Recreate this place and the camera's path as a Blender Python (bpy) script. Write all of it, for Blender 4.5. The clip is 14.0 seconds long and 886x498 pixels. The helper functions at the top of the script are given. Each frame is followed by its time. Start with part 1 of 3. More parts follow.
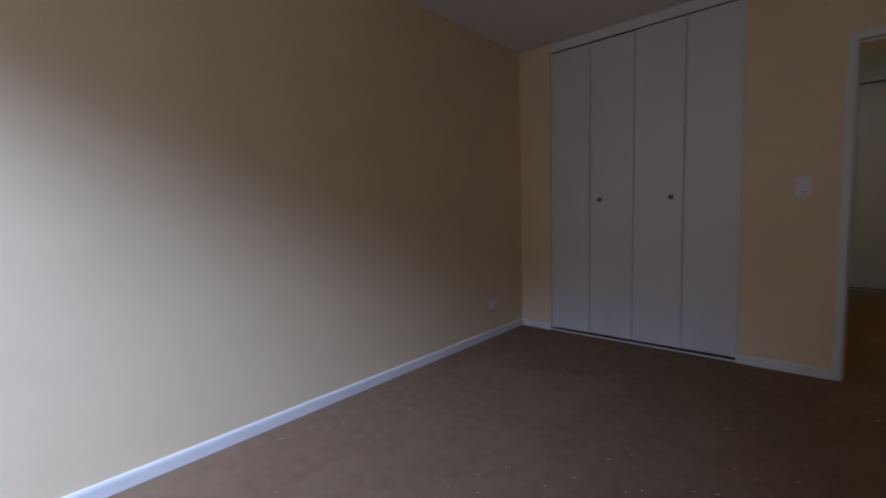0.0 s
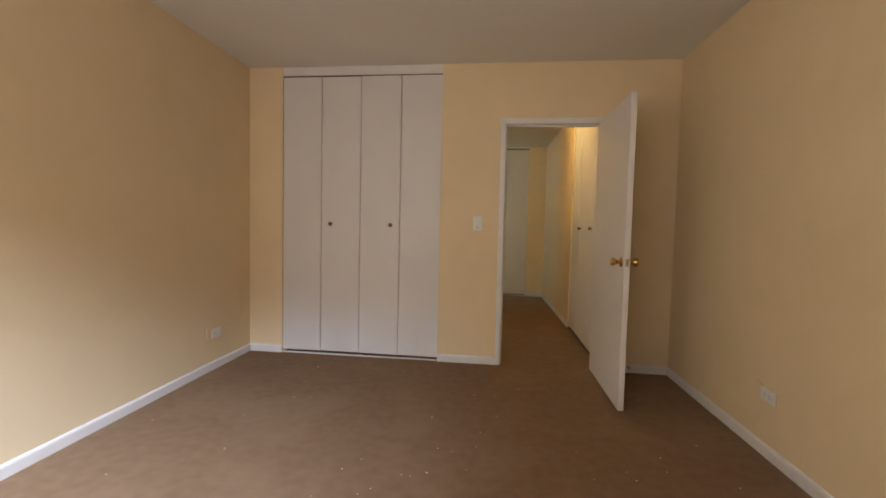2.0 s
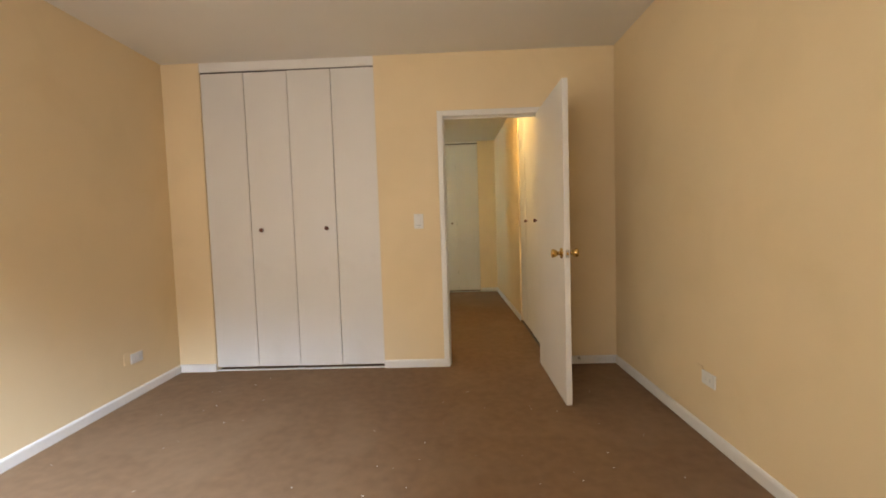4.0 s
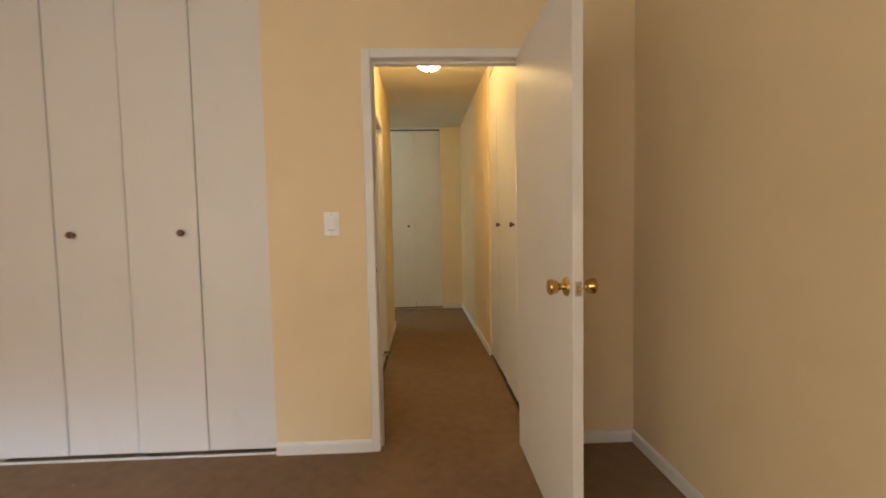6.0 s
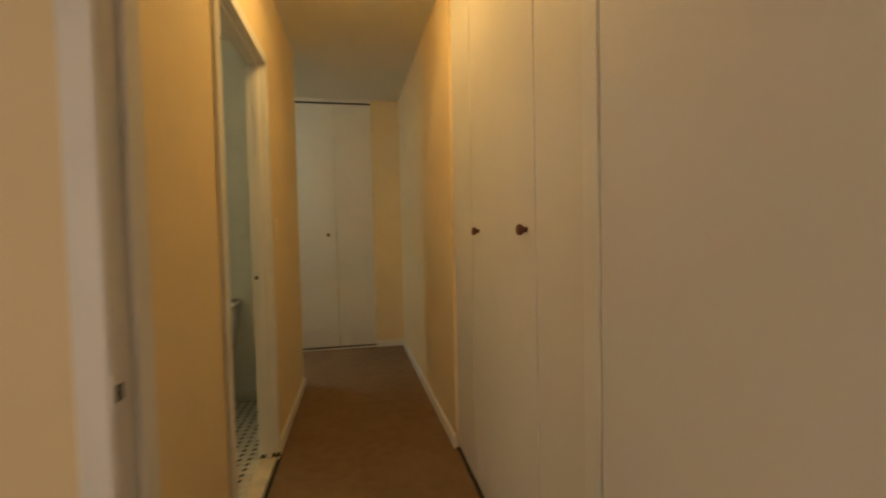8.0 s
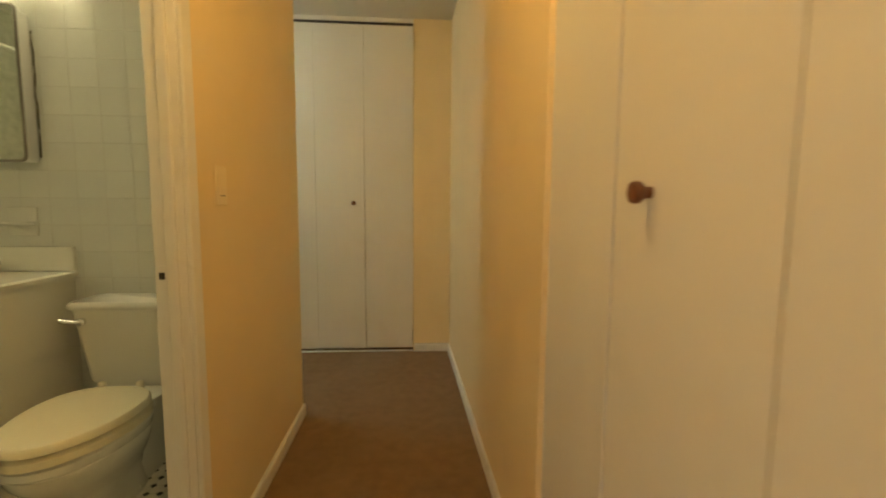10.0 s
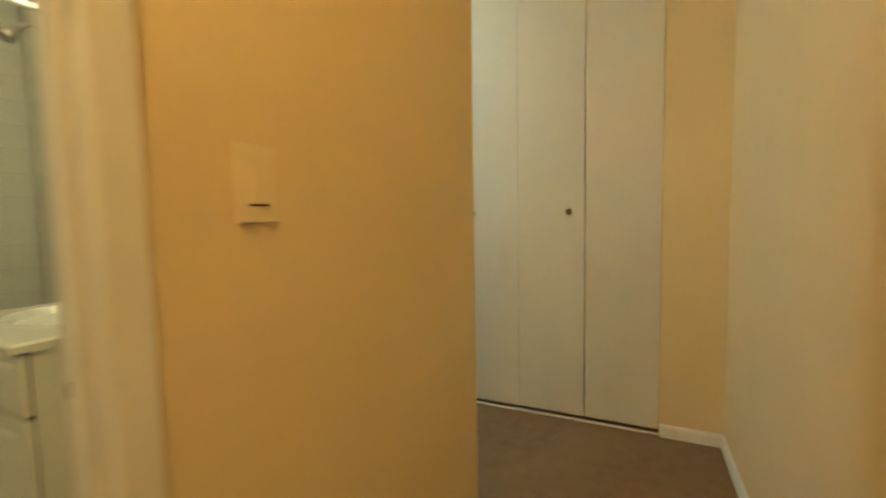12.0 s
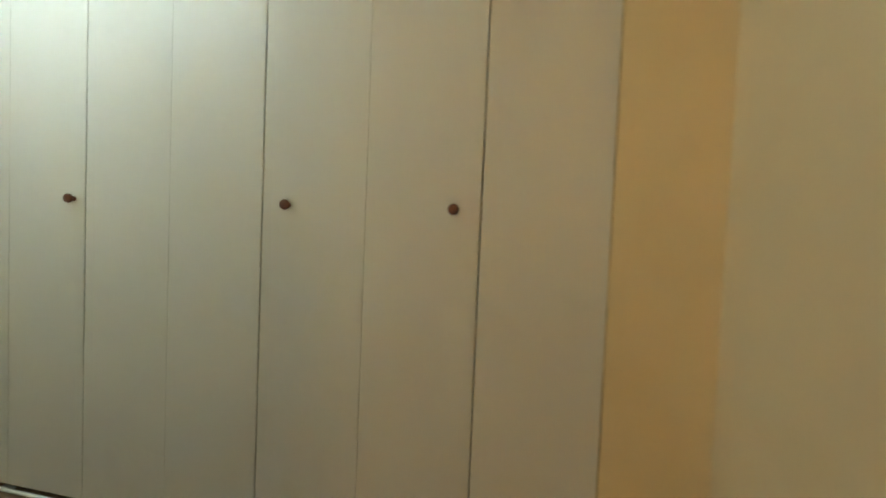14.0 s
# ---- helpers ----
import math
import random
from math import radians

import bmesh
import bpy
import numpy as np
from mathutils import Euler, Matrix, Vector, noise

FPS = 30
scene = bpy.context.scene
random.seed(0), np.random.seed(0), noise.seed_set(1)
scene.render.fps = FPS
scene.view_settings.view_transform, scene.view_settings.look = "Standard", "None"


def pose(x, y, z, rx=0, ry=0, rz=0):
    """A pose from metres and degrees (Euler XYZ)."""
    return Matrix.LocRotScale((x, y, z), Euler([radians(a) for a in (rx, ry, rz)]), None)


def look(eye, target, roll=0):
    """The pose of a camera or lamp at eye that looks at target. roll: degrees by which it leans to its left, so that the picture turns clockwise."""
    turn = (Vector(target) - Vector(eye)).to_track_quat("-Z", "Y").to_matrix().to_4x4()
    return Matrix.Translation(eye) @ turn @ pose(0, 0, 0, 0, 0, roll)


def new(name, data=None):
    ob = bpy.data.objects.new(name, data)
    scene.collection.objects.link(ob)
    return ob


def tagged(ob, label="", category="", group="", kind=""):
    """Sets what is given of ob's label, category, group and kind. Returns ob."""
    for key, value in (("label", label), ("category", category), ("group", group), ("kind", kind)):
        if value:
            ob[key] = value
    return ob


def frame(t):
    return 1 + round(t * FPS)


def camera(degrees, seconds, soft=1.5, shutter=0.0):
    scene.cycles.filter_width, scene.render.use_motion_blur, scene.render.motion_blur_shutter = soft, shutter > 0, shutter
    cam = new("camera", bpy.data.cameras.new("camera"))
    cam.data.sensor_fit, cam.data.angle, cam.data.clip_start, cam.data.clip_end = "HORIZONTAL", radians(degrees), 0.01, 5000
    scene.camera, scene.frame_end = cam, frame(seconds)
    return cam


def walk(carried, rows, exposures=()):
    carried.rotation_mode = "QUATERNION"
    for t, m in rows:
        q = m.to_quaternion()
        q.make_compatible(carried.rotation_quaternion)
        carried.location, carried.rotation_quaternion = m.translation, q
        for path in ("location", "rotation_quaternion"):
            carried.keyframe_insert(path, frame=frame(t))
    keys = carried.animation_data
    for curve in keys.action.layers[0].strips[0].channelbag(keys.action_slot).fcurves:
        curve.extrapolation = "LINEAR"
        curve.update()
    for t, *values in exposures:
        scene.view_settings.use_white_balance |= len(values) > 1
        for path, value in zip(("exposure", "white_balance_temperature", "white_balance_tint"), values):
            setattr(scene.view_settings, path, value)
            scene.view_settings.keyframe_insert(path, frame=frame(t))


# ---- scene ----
cam = camera(91.7, 14.0, soft=1.8, shutter=0.5)
PATH = [
    (0, (-0.083, -3.531, 1.1), (-1.419, -2.053, 0.93), -1.5),
    (0.5, (-0.116, -3.532, 1.159), (-1.168, -1.841, 0.971), -1.4),
    (1, (-0.125, -3.607, 1.168), (-0.791, -1.731, 0.972), -0.3),
    (1.5, (-0.098, -3.653, 1.158), (-0.485, -1.697, 0.997), -0.8),
    (2, (-0.082, -3.655, 1.168), (-0.314, -1.671, 1.064), 1.3),
    (2.5, (-0.036, -3.636, 1.17), (-0.206, -1.645, 1.074), -0.1),
    (4.8, (0.136, -3.15, 1.171), (0.163, -1.156, 1.012), -0.4),
    (5, (0.156, -2.998, 1.16), (0.239, -1.007, 0.99), 0.6),
    (5.5, (0.198, -2.624, 1.186), (0.379, -0.635, 1.079), -0.2),
    (6, (0.258, -2.228, 1.184), (0.339, -0.233, 1.074), -1.1),
    (6.5, (0.279, -1.817, 1.161), (0.468, 0.171, 1.05), 0.6),
    (7, (0.296, -1.416, 1.153), (0.489, 0.572, 1.045), -0.6),
    (7.5, (0.336, -1.025, 1.159), (0.557, 0.96, 1.062), -0.7),
    (8, (0.339, -0.67, 1.174), (0.719, 1.292, 1.101), -1.2),
    (8.2, (0.361, -0.55, 1.169), (0.841, 1.39, 1.093), -1.1),
    (10.3, (0.493, 0.607, 1.156), (0.428, 2.596, 0.955), 1.1),
    (10.5, (0.495, 0.681, 1.16), (0.222, 2.654, 0.97), 1.0),
    (11, (0.424, 0.938, 1.16), (-0.338, 2.778, 0.971), 0.8),
    (11.2, (0.390, 1.014, 1.158), (-0.512, 2.791, 0.990), -0.6),
    (11.5, (0.385, 1.127, 1.163), (-0.589, 2.862, 0.957), -0.5),
    (12, (0.427, 1.421, 1.162), (-0.436, 3.219, 1.015), -1.1),
    (12.3, (0.43, 1.566, 1.155), (-0.225, 3.45, 1.002), -1.0),
    (12.5, (0.442, 1.664, 1.135), (-0.07, 3.59, 0.976), -0.8),
    (12.8, (0.4, 1.824, 1.114), (0.085, 3.795, 0.988), -0.2),
    (13, (0.398, 1.923, 1.119), (0.19, 3.908, 0.982), -1.5),
    (13.3, (0.372, 2.107, 1.09), (0.17, 4.095, 0.987), -0.5),
    (13.5, (0.371, 2.247, 1.083), (0.143, 4.233, 1.014), 0.3),
    (13.8, (0.323, 2.438, 1.114), (-0.011, 4.409, 1.046), 1.6),
    (14, (0.276, 2.572, 1.105), (-0.142, 4.527, 1.035), 2.4),
]
EXPOSURES = [(0, -1.6, 5150, 25), (0.5, -1.3, 5450, 24), (1.0, -0.72, 5950, 22), (1.5, -0.2, 6250, 20), (2.0, 0.27, 6450, 21), (2.5, 0.63, 6500, 20), (5, 0.86, 6550, 15),
             (6.0, 0.75, 6600, 18), (6.5, 0.7, 6650, 18), (7.5, 0.45, 6850, 19), (8.2, 0.15, 7850, 20), (10.3, 0.95, 8100, 14), (11.5, 1.1, 7800, 12), (12.5, 0.86, 7450, 11), (13.0, 0.78, 7200, 11), (14, 0.7, 6650, 12)]
walk(cam, [(t, look(eye, target, roll)) for t, eye, target, roll in PATH], EXPOSURES)

# ---------------------------------------------------------------- light
world = bpy.data.worlds.new("world")
scene.world = world
world.use_nodes = True
sky = world.node_tree.nodes.new("ShaderNodeTexSky")
sky.sky_type, sky.sun_disc = "NISHITA", False
sky.sun_elevation, sky.sun_rotation = radians(48), radians(200)
world.node_tree.links.new(sky.outputs[0], world.node_tree.nodes["Background"].inputs[0])
world.node_tree.nodes["Background"].inputs[1].default_value = 0.1


def area_lamp(name, m, sx, sy, watts, colour, spread=180):
    la = bpy.data.lights.new(name, "AREA")
    la.shape, la.size, la.size_y, la.energy, la.color, la.spread = "RECTANGLE", sx, sy, watts, colour, radians(spread)
    ob = new(name, la)
    ob.matrix_world = m
    return tagged(ob, kind="structure")


# daylight comes through the bedroom window, from steep angles only
WINDOW = (-2.10, -0.25, 0.85, 2.30)          # x0, x1, z0, z1

# lamp outside for the high sky, and an added warm fill in the opening
area_lamp("window_skylight", look((0.9, -7.25, 4.15), (-1.2, -4.7, 1.5)), 4.2, 1.3, 2450, (0.66, 0.83, 1.0))
area_lamp("window_fill_lamp", look((-1.2, -4.67, 1.48), (-1.45, -3.4, 1.46)), 1.8, 1.2, 20, (1.0, 0.94, 0.86), 170)

# ---------------------------------------------------------------- materials


def material(name, colour, rough=0.6, metal=0.0, var=0.06, scale=3.0, bump=0.0, bscale=200.0, stain=None, emit=0.0, spec=0.5,
             coat=0.0, trans=0.0, island=0.0):
    m = bpy.data.materials.new(name)
    m.use_nodes = True
    nt = m.node_tree
    b = nt.nodes["Principled BSDF"]
    b.inputs["Roughness"].default_value, b.inputs["Metallic"].default_value = rough, metal
    b.inputs["Specular IOR Level"].default_value = spec
    b.inputs["Coat Weight"].default_value = coat
    b.inputs["Transmission Weight"].default_value = trans
    co = nt.nodes.new("ShaderNodeTexCoord")
    n1 = nt.nodes.new("ShaderNodeTexNoise")
    n1.inputs["Scale"].default_value, n1.inputs["Detail"].default_value = scale, 6
    nt.links.new(co.outputs["Object"], n1.inputs["Vector"])
    ramp = nt.nodes.new("ShaderNodeValToRGB")
    ramp.color_ramp.elements[0].position, ramp.color_ramp.elements[1].position = 0.3, 0.72
    ramp.color_ramp.elements[0].color = [c * (1 - var) for c in colour] + [1]
    ramp.color_ramp.elements[1].color = [min(1, c * (1 + var)) for c in colour] + [1]
    nt.links.new(n1.outputs[0], ramp.inputs[0])
    out = ramp.outputs[0]
    if stain:
        tone, amount, sc, lo, hi = stain
        n2 = nt.nodes.new("ShaderNodeTexNoise")
        n2.inputs["Scale"].default_value, n2.inputs["Detail"].default_value = sc, 5
        n2.inputs["Distortion"].default_value = 0.6
        nt.links.new(co.outputs["Object"], n2.inputs["Vector"])
        mr = nt.nodes.new("ShaderNodeMapRange")
        mr.inputs[1].default_value, mr.inputs[2].default_value = lo, hi
        mr.inputs[3].default_value, mr.inputs[4].default_value = 0, amount
        nt.links.new(n2.outputs[0], mr.inputs[0])
        mx = nt.nodes.new("ShaderNodeMixRGB")
        nt.links.new(mr.outputs[0], mx.inputs[0])
        nt.links.new(out, mx.inputs[1])
        mx.inputs[2].default_value = (*tone, 1)
        out = mx.outputs[0]
    if island:
        oi = nt.nodes.new("ShaderNodeObjectInfo")
        mr2 = nt.nodes.new("ShaderNodeMapRange")
        mr2.inputs[3].default_value, mr2.inputs[4].default_value = 1 - island, 1 + island * 0.3
        nt.links.new(oi.outputs["Random"], mr2.inputs[0])
        hs = nt.nodes.new("ShaderNodeHueSaturation")
        nt.links.new(mr2.outputs[0], hs.inputs["Value"])
        nt.links.new(out, hs.inputs["Color"])
        out = hs.outputs[0]
    nt.links.new(out, b.inputs["Base Color"])
    if bump:
        n3 = nt.nodes.new("ShaderNodeTexNoise")
        n3.inputs["Scale"].default_value, n3.inputs["Detail"].default_value = bscale, 4
        nt.links.new(co.outputs["Object"], n3.inputs["Vector"])
        bp = nt.nodes.new("ShaderNodeBump")
        bp.inputs["Strength"].default_value, bp.inputs["Distance"].default_value = bump, 0.004
        nt.links.new(n3.outputs[0], bp.inputs["Height"])
        nt.links.new(bp.outputs[0], b.inputs["Normal"])
    if emit:
        b.inputs["Emission Color"].default_value = (*colour, 1)
        b.inputs["Emission Strength"].default_value = emit
    return m


PAINT = material("cream_paint", (0.80, 0.645, 0.41), 0.62, var=0.03, scale=1.6, bump=0.12, bscale=90,
                 stain=((0.70, 0.56, 0.33), 0.35, 2.3, 0.52, 0.75))
CEIL = material("ceiling_paint", (0.74, 0.715, 0.67), 0.85, var=0.03, scale=1.2, bump=0.15, bscale=120)
WHITE = material("white_trim_paint", (0.76, 0.745, 0.72), 0.42, var=0.03, scale=4, bump=0.06, bscale=60,
                 stain=((0.52, 0.47, 0.40), 0.3, 7, 0.62, 0.8))
LEAF = material("white_door_paint", (0.72, 0.70, 0.675), 0.45, var=0.025, scale=2.2, bump=0.10, bscale=45,
                stain=((0.58, 0.55, 0.50), 0.3, 3.1, 0.6, 0.8))
CARPET = material("tan_carpet", (0.246, 0.157, 0.094), 0.97, var=0.09, scale=16.0, bump=0.7, bscale=450, spec=0.1,
                  stain=((0.335, 0.232, 0.148), 0.38, 2.2, 0.48, 0.74))
DARK = material("dark_gap", (0.03, 0.026, 0.022), 0.9)
METAL_TRACK = material("dark_track_metal", (0.06, 0.055, 0.05), 0.5, metal=0.6)
KNOBWOOD = material("reddish_brown_wood", (0.135, 0.042, 0.02), 0.42, var=0.25, scale=60, coat=0.15)
BRASS = material("polished_brass", (0.62, 0.41, 0.14), 0.2, metal=1.0, var=0.1, scale=30)
STEEL = material("worn_steel", (0.42, 0.40, 0.37), 0.35, metal=1.0, var=0.2, scale=80)
CHROME = material("chrome", (0.72, 0.72, 0.70), 0.09, metal=1.0, var=0.03)
NICKEL = material("brushed_nickel", (0.38, 0.34, 0.29), 0.28, metal=1.0, var=0.1, scale=40)
BLACKISH = material("dark_bronze", (0.03, 0.024, 0.02), 0.45, metal=0.2)
PLASTIC = material("white_plastic", (0.80, 0.79, 0.76), 0.35, var=0.02)
IVORY = material("almond_plastic", (0.83, 0.70, 0.48), 0.4, var=0.03)
GLOW_WARM = material("lit_glass_warm", (1.0, 0.70, 0.255), 0.3, emit=29)
GLOW_COOL = material("lit_glass_cool", (0.68, 0.935, 0.97), 0.3, emit=46)
GLOW_BATH = material("lit_diffuser", (0.94, 0.95, 0.66), 0.4, emit=11)
TILE = material("glazed_white_tile", (0.72, 0.72, 0.66), 0.07, var=0.03, scale=5, bump=0.02, bscale=14, island=0.03)
GROUT = material("pale_grout", (0.585, 0.57, 0.49), 0.8, var=0.15, scale=20)
PORCELAIN = material("white_porcelain", (0.76, 0.745, 0.68), 0.1, var=0.02, coat=0.3)
TUBM = material("tub_enamel", (0.72, 0.72, 0.65), 0.14, var=0.03, scale=4)
SEATM = material("bone_seat_plastic", (0.78, 0.71, 0.53), 0.22, var=0.02)
CULTURED = material("cultured_marble", (0.80, 0.785, 0.70), 0.14, var=0.02, coat=0.4)
CABINET = material("white_thermofoil", (0.76, 0.74, 0.67), 0.35, var=0.02, bump=0.03)
FRAME_METAL = material("tarnished_frame", (0.20, 0.18, 0.15), 0.35, metal=0.9)
MIRROR = material("mirror", (0.70, 0.76, 0.70), 0.02, metal=1.0, var=0.0)
MOSW = material("mosaic_white", (0.70, 0.67, 0.58), 0.3, var=0.08, scale=12, island=0.12)
MOSB = material("mosaic_black", (0.02, 0.02, 0.02), 0.3)
MARBLE = material("marble_saddle", (0.62, 0.52, 0.40), 0.25, var=0.18, scale=9)
RUST = material("damp_crack", (0.10, 0.075, 0.03), 0.9)
BLOCKERM = material("blocker_brown", (0.26, 0.17, 0.12), 0.9, var=0.25, scale=6)

# ---------------------------------------------------------------- helpers


def box(x0, x1, y0, y1, z0, z1, bevel=0.0, seg=1, bm=None):
    bm = bm or bmesh.new()
    v = [bm.verts.new((x, y, z)) for x in (x0, x1) for y in (y0, y1) for z in (z0, z1)]
    fs = [bm.faces.new([v[i] for i in f]) for f in
          ((0, 1, 3, 2), (4, 6, 7, 5), (0, 4, 5, 1), (2, 3, 7, 6), (0, 2, 6, 4), (1, 5, 7, 3))]
    if bevel:
        es = list({e for f in fs for e in f.edges})
        bmesh.ops.bevel(bm, geom=es, offset=bevel, segments=seg, affect="EDGES", profile=0.6)
    return bm


def loft(rings, cap0=True, cap1=True, bm=None):
    bm = bm or bmesh.new()
    vs = [[bm.verts.new(p) for p in r] for r in rings]
    n = len(vs[0])
    for a, b in zip(vs, vs[1:]):
        for i in range(n):
            bm.faces.new((a[i], a[(i + 1) % n], b[(i + 1) % n], b[i]))
    if cap0:
        bm.faces.new(vs[0][::-1])
    if cap1:
        bm.faces.new(vs[-1])
    bmesh.ops.recalc_face_normals(bm, faces=bm.faces)
    return bm


def circle(r, h, n=24, axis="z", c=(0, 0, 0), ry=None):
    ry = r if ry is None else ry
    pts = []
    for i in range(n):
        a, b = r * math.cos(2 * math.pi * i / n), ry * math.sin(2 * math.pi * i / n)
        p = {"z": (a, b, h), "y": (a, h, b), "x": (h, a, b)}[axis]
        pts.append((p[0] + c[0], p[1] + c[1], p[2] + c[2]))
    return pts


def lathe(profile, axis="z", c=(0, 0, 0), n=24, bm=None):
    """profile: (radius, height) pairs along the axis."""
    return loft([circle(max(r, 0.0004), h, n, axis, c) for r, h in profile], bm=bm)


def tube(points, r, n=12, bm=None):
    rings = []
    pts = [Vector(p) for p in points]
    for i, p in enumerate(pts):
        d = (pts[min(i + 1, len(pts) - 1)] - pts[max(i - 1, 0)]).normalized()
        q = d.to_track_quat("Z", "Y")
        rings.append([p + q @ Vector((r * math.cos(2 * math.pi * k / n), r * math.sin(2 * math.pi * k / n), 0)) for k in range(n)])
    return loft(rings, bm=bm)


def mesh_object(name, bm, mat, smooth=False):
    me = bpy.data.meshes.new(name)
    if smooth:
        for f in bm.faces:
            f.smooth = True
    bm.to_mesh(me)
    bm.free()
    me.materials.append(mat)
    ob = new(name, me)
    if smooth:
        me.set_sharp_from_angle(angle=radians(40))
    return ob


def part(name, bm, mat, parent, label="", smooth=False):
    ob = mesh_object(name, bm, mat, smooth)
    ob.parent = parent
    at, base = Matrix.Identity(4), parent
    while base:
        up = base.matrix_parent_inverse if base.parent else Matrix.Identity(4)
        at, base = up @ base.matrix_basis @ at, base.parent
    ob.matrix_parent_inverse = at.inverted()
    return tagged(ob, label) if label else ob


def thing(name, at, label, category, group=""):
    ob = new(name)
    ob.location = at
    ob.empty_display_size = 0.1
    return tagged(ob, label, category, group)


def structure(name, bm, mat, label="", smooth=False):
    return tagged(mesh_object(name, bm, mat, smooth), label, kind="structure")


def boxes(*specs):
    bm = bmesh.new()
    for s in specs:
        box(*s, bm=bm)
    return bm


# ---------------------------------------------------------------- plan
ZB, ZH = 2.53, 2.555                      # ceilings of the bedroom and of the hall
BX0, BX1, BY0 = -2.268, 1.360, -4.6       # bedroom at the door wall
SKEW = 0.09                               # its side walls drift sideways towards the window
CX0, CX1 = -1.958, -0.541                 # bedroom closet
DX1, DZ = 0.776, 2.03                     # bedroom door opening from x = 0
HX0, HY1, FY = -0.120, 2.815, 3.86        # hall left face and its end, far wall
TY0, TY1, TX0 = 0.85, 2.56, -2.50         # bathroom
OY0, OY1, OZ = 0.935, 1.678, 2.05          # bathroom door opening
KY0, KY1, KX = 0.15, 1.59, 0.842          # hall closet
PX0 = -3.3                                # end of the side passage

structure("floor", box(-3.6, 1.7, -4.8, 4.7, -0.12, 0), CARPET, "worn tan carpet with darker traffic stains")

# bedroom walls
def leaning_box(ring, z1):
    """An upright block over a four-cornered plan."""
    return loft([[(x, y, z) for x, y in ring] for z in (0, z1)])


structure("wall_bedroom_side_a", leaning_box([(BX0 - 0.15, 0), (BX0 - 0.15, BY0 - 0.15), (BX0 + SKEW, BY0 - 0.15), (BX0, 0)], ZB), PAINT, "cream painted plaster wall")
structure("wall_bedroom_side_b", leaning_box([(BX1, 0.11), (BX1 + SKEW * 0.5, BY0 - 0.15), (BX1 + 0.16, BY0 - 0.15), (BX1 + 0.16, 0.11)], ZB), PAINT, "cream painted plaster wall")
wx0, wx1, wz0, wz1 = WINDOW
structure("wall_window", boxes((BX0 + SKEW - 0.006, wx0, BY0 - 0.15, BY0, 0, ZB), (wx1, BX1, BY0 - 0.15, BY0, 0, ZB),
                               (wx0, wx1, BY0 - 0.15, BY0, 0, wz0), (wx0, wx1, BY0 - 0.15, BY0, wz1, ZB)), PAINT,
          "cream painted wall with a wide window opening")
structure("wall_door", boxes((BX0 - 0.12, CX0, 0, 0.11, 0, ZB), (CX1, -0.018, 0, 0.11, 0, ZB),
                             (-0.018, DX1 + 0.018, 0, 0.11, DZ + 0.018, ZB), (DX1 + 0.018, BX1, 0, 0.11, 0, ZB)), PAINT,
          "cream painted wall with closet and doorway")
structure("closet_header_bedroom", box(CX0, CX1, 0.004, 0.11, 2.457, ZB), WHITE, "white painted header above closet doors")
structure("ceiling_bedroom", box(BX0 - 0.15, BX1 + 0.16, BY0 - 0.15, 0.11, ZB, ZB + 0.1), CEIL, "matt off-white ceiling")
structure("closet_lining_bedroom", boxes((CX0 - 0.05, CX0, 0.11, 0.66, 0, ZB), (CX1, CX1 + 0.05, 0.11, 0.66, 0, ZB),
                                         (CX0 - 0.05, CX1 + 0.05, 0.66, 0.7, 0, ZB), (CX0 - .05, CX1 + .05, 0.11, 0.7, ZB, ZB + 0.1)), WHITE)

# hall and passage
structure("wall_hall_bath", boxes((HX0 - 0.080, HX0, 0.11, OY0 - 0.016, 0, ZH), (HX0 - 0.080, HX0, OY1 + 0.016, TY1 + 0.012, 0, ZH),
                                  (HX0 - 0.080, HX0, OY0 - 0.016, OY1 + 0.016, OZ + 0.016, ZH)), PAINT, "cream painted hall wall")


def skew_wall():
    bm = bmesh.new()
    ring = [(0.828, KY1), (0.775, FY), (0.95, FY), (0.95, KY1)]
    lo = [bm.verts.new((x, y, 0)) for x, y in ring]
    hi = [bm.verts.new((x, y, ZH)) for x, y in ring]
    for i in range(4):
        j = (i + 1) % 4
        bm.faces.new((lo[i], lo[j], hi[j], hi[i]))
    bm.faces.new(lo[::-1])
    bm.faces.new(hi)
    bmesh.ops.recalc_face_normals(bm, faces=bm.faces)
    return bm


structure("wall_hall_side", skew_wall(), PAINT, "cream painted hall wall")
structure("wall_hall_stub", box(0.80, 1.40, 0.11, KY0, 0, ZH), PAINT)
structure("closet_header_hall", box(KX - 0.004, 0.95, KY0, KY1, 2.475, ZH), WHITE, "white painted header above closet doors")
structure("closet_lining_hall", boxes((1.40, 1.45, 0.11, KY1 + 0.05, 0, ZH), (0.95, 1.40, KY1, KY1 + 0.05, 0, ZH)), WHITE)
structure("wall_far", boxes((0.487, 0.95, FY, FY + 0.12, 0, ZH), (PX0, -2.51, FY, FY + 0.12, 0, ZH)), PAINT, "cream painted wall beside closet")
structure("closet_header_far", box(-2.51, 0.487, FY + 0.003, FY + 0.12, 2.526, ZH), WHITE, "white painted header above closet doors")
structure("closet_lining_far", boxes((-2.56, 0.55, FY + 0.6, FY + 0.65, 0, ZH), (-2.56, -2.51, FY + 0.12, FY + 0.6, 0, ZH),
                                     (0.5, 0.55, FY + 0.12, FY + 0.6, 0, ZH)), WHITE)
structure("wall_passage", box(PX0, HX0, TY1 + 0.012, HY1, 0, ZH), PAINT, "cream painted wall end at the passage")
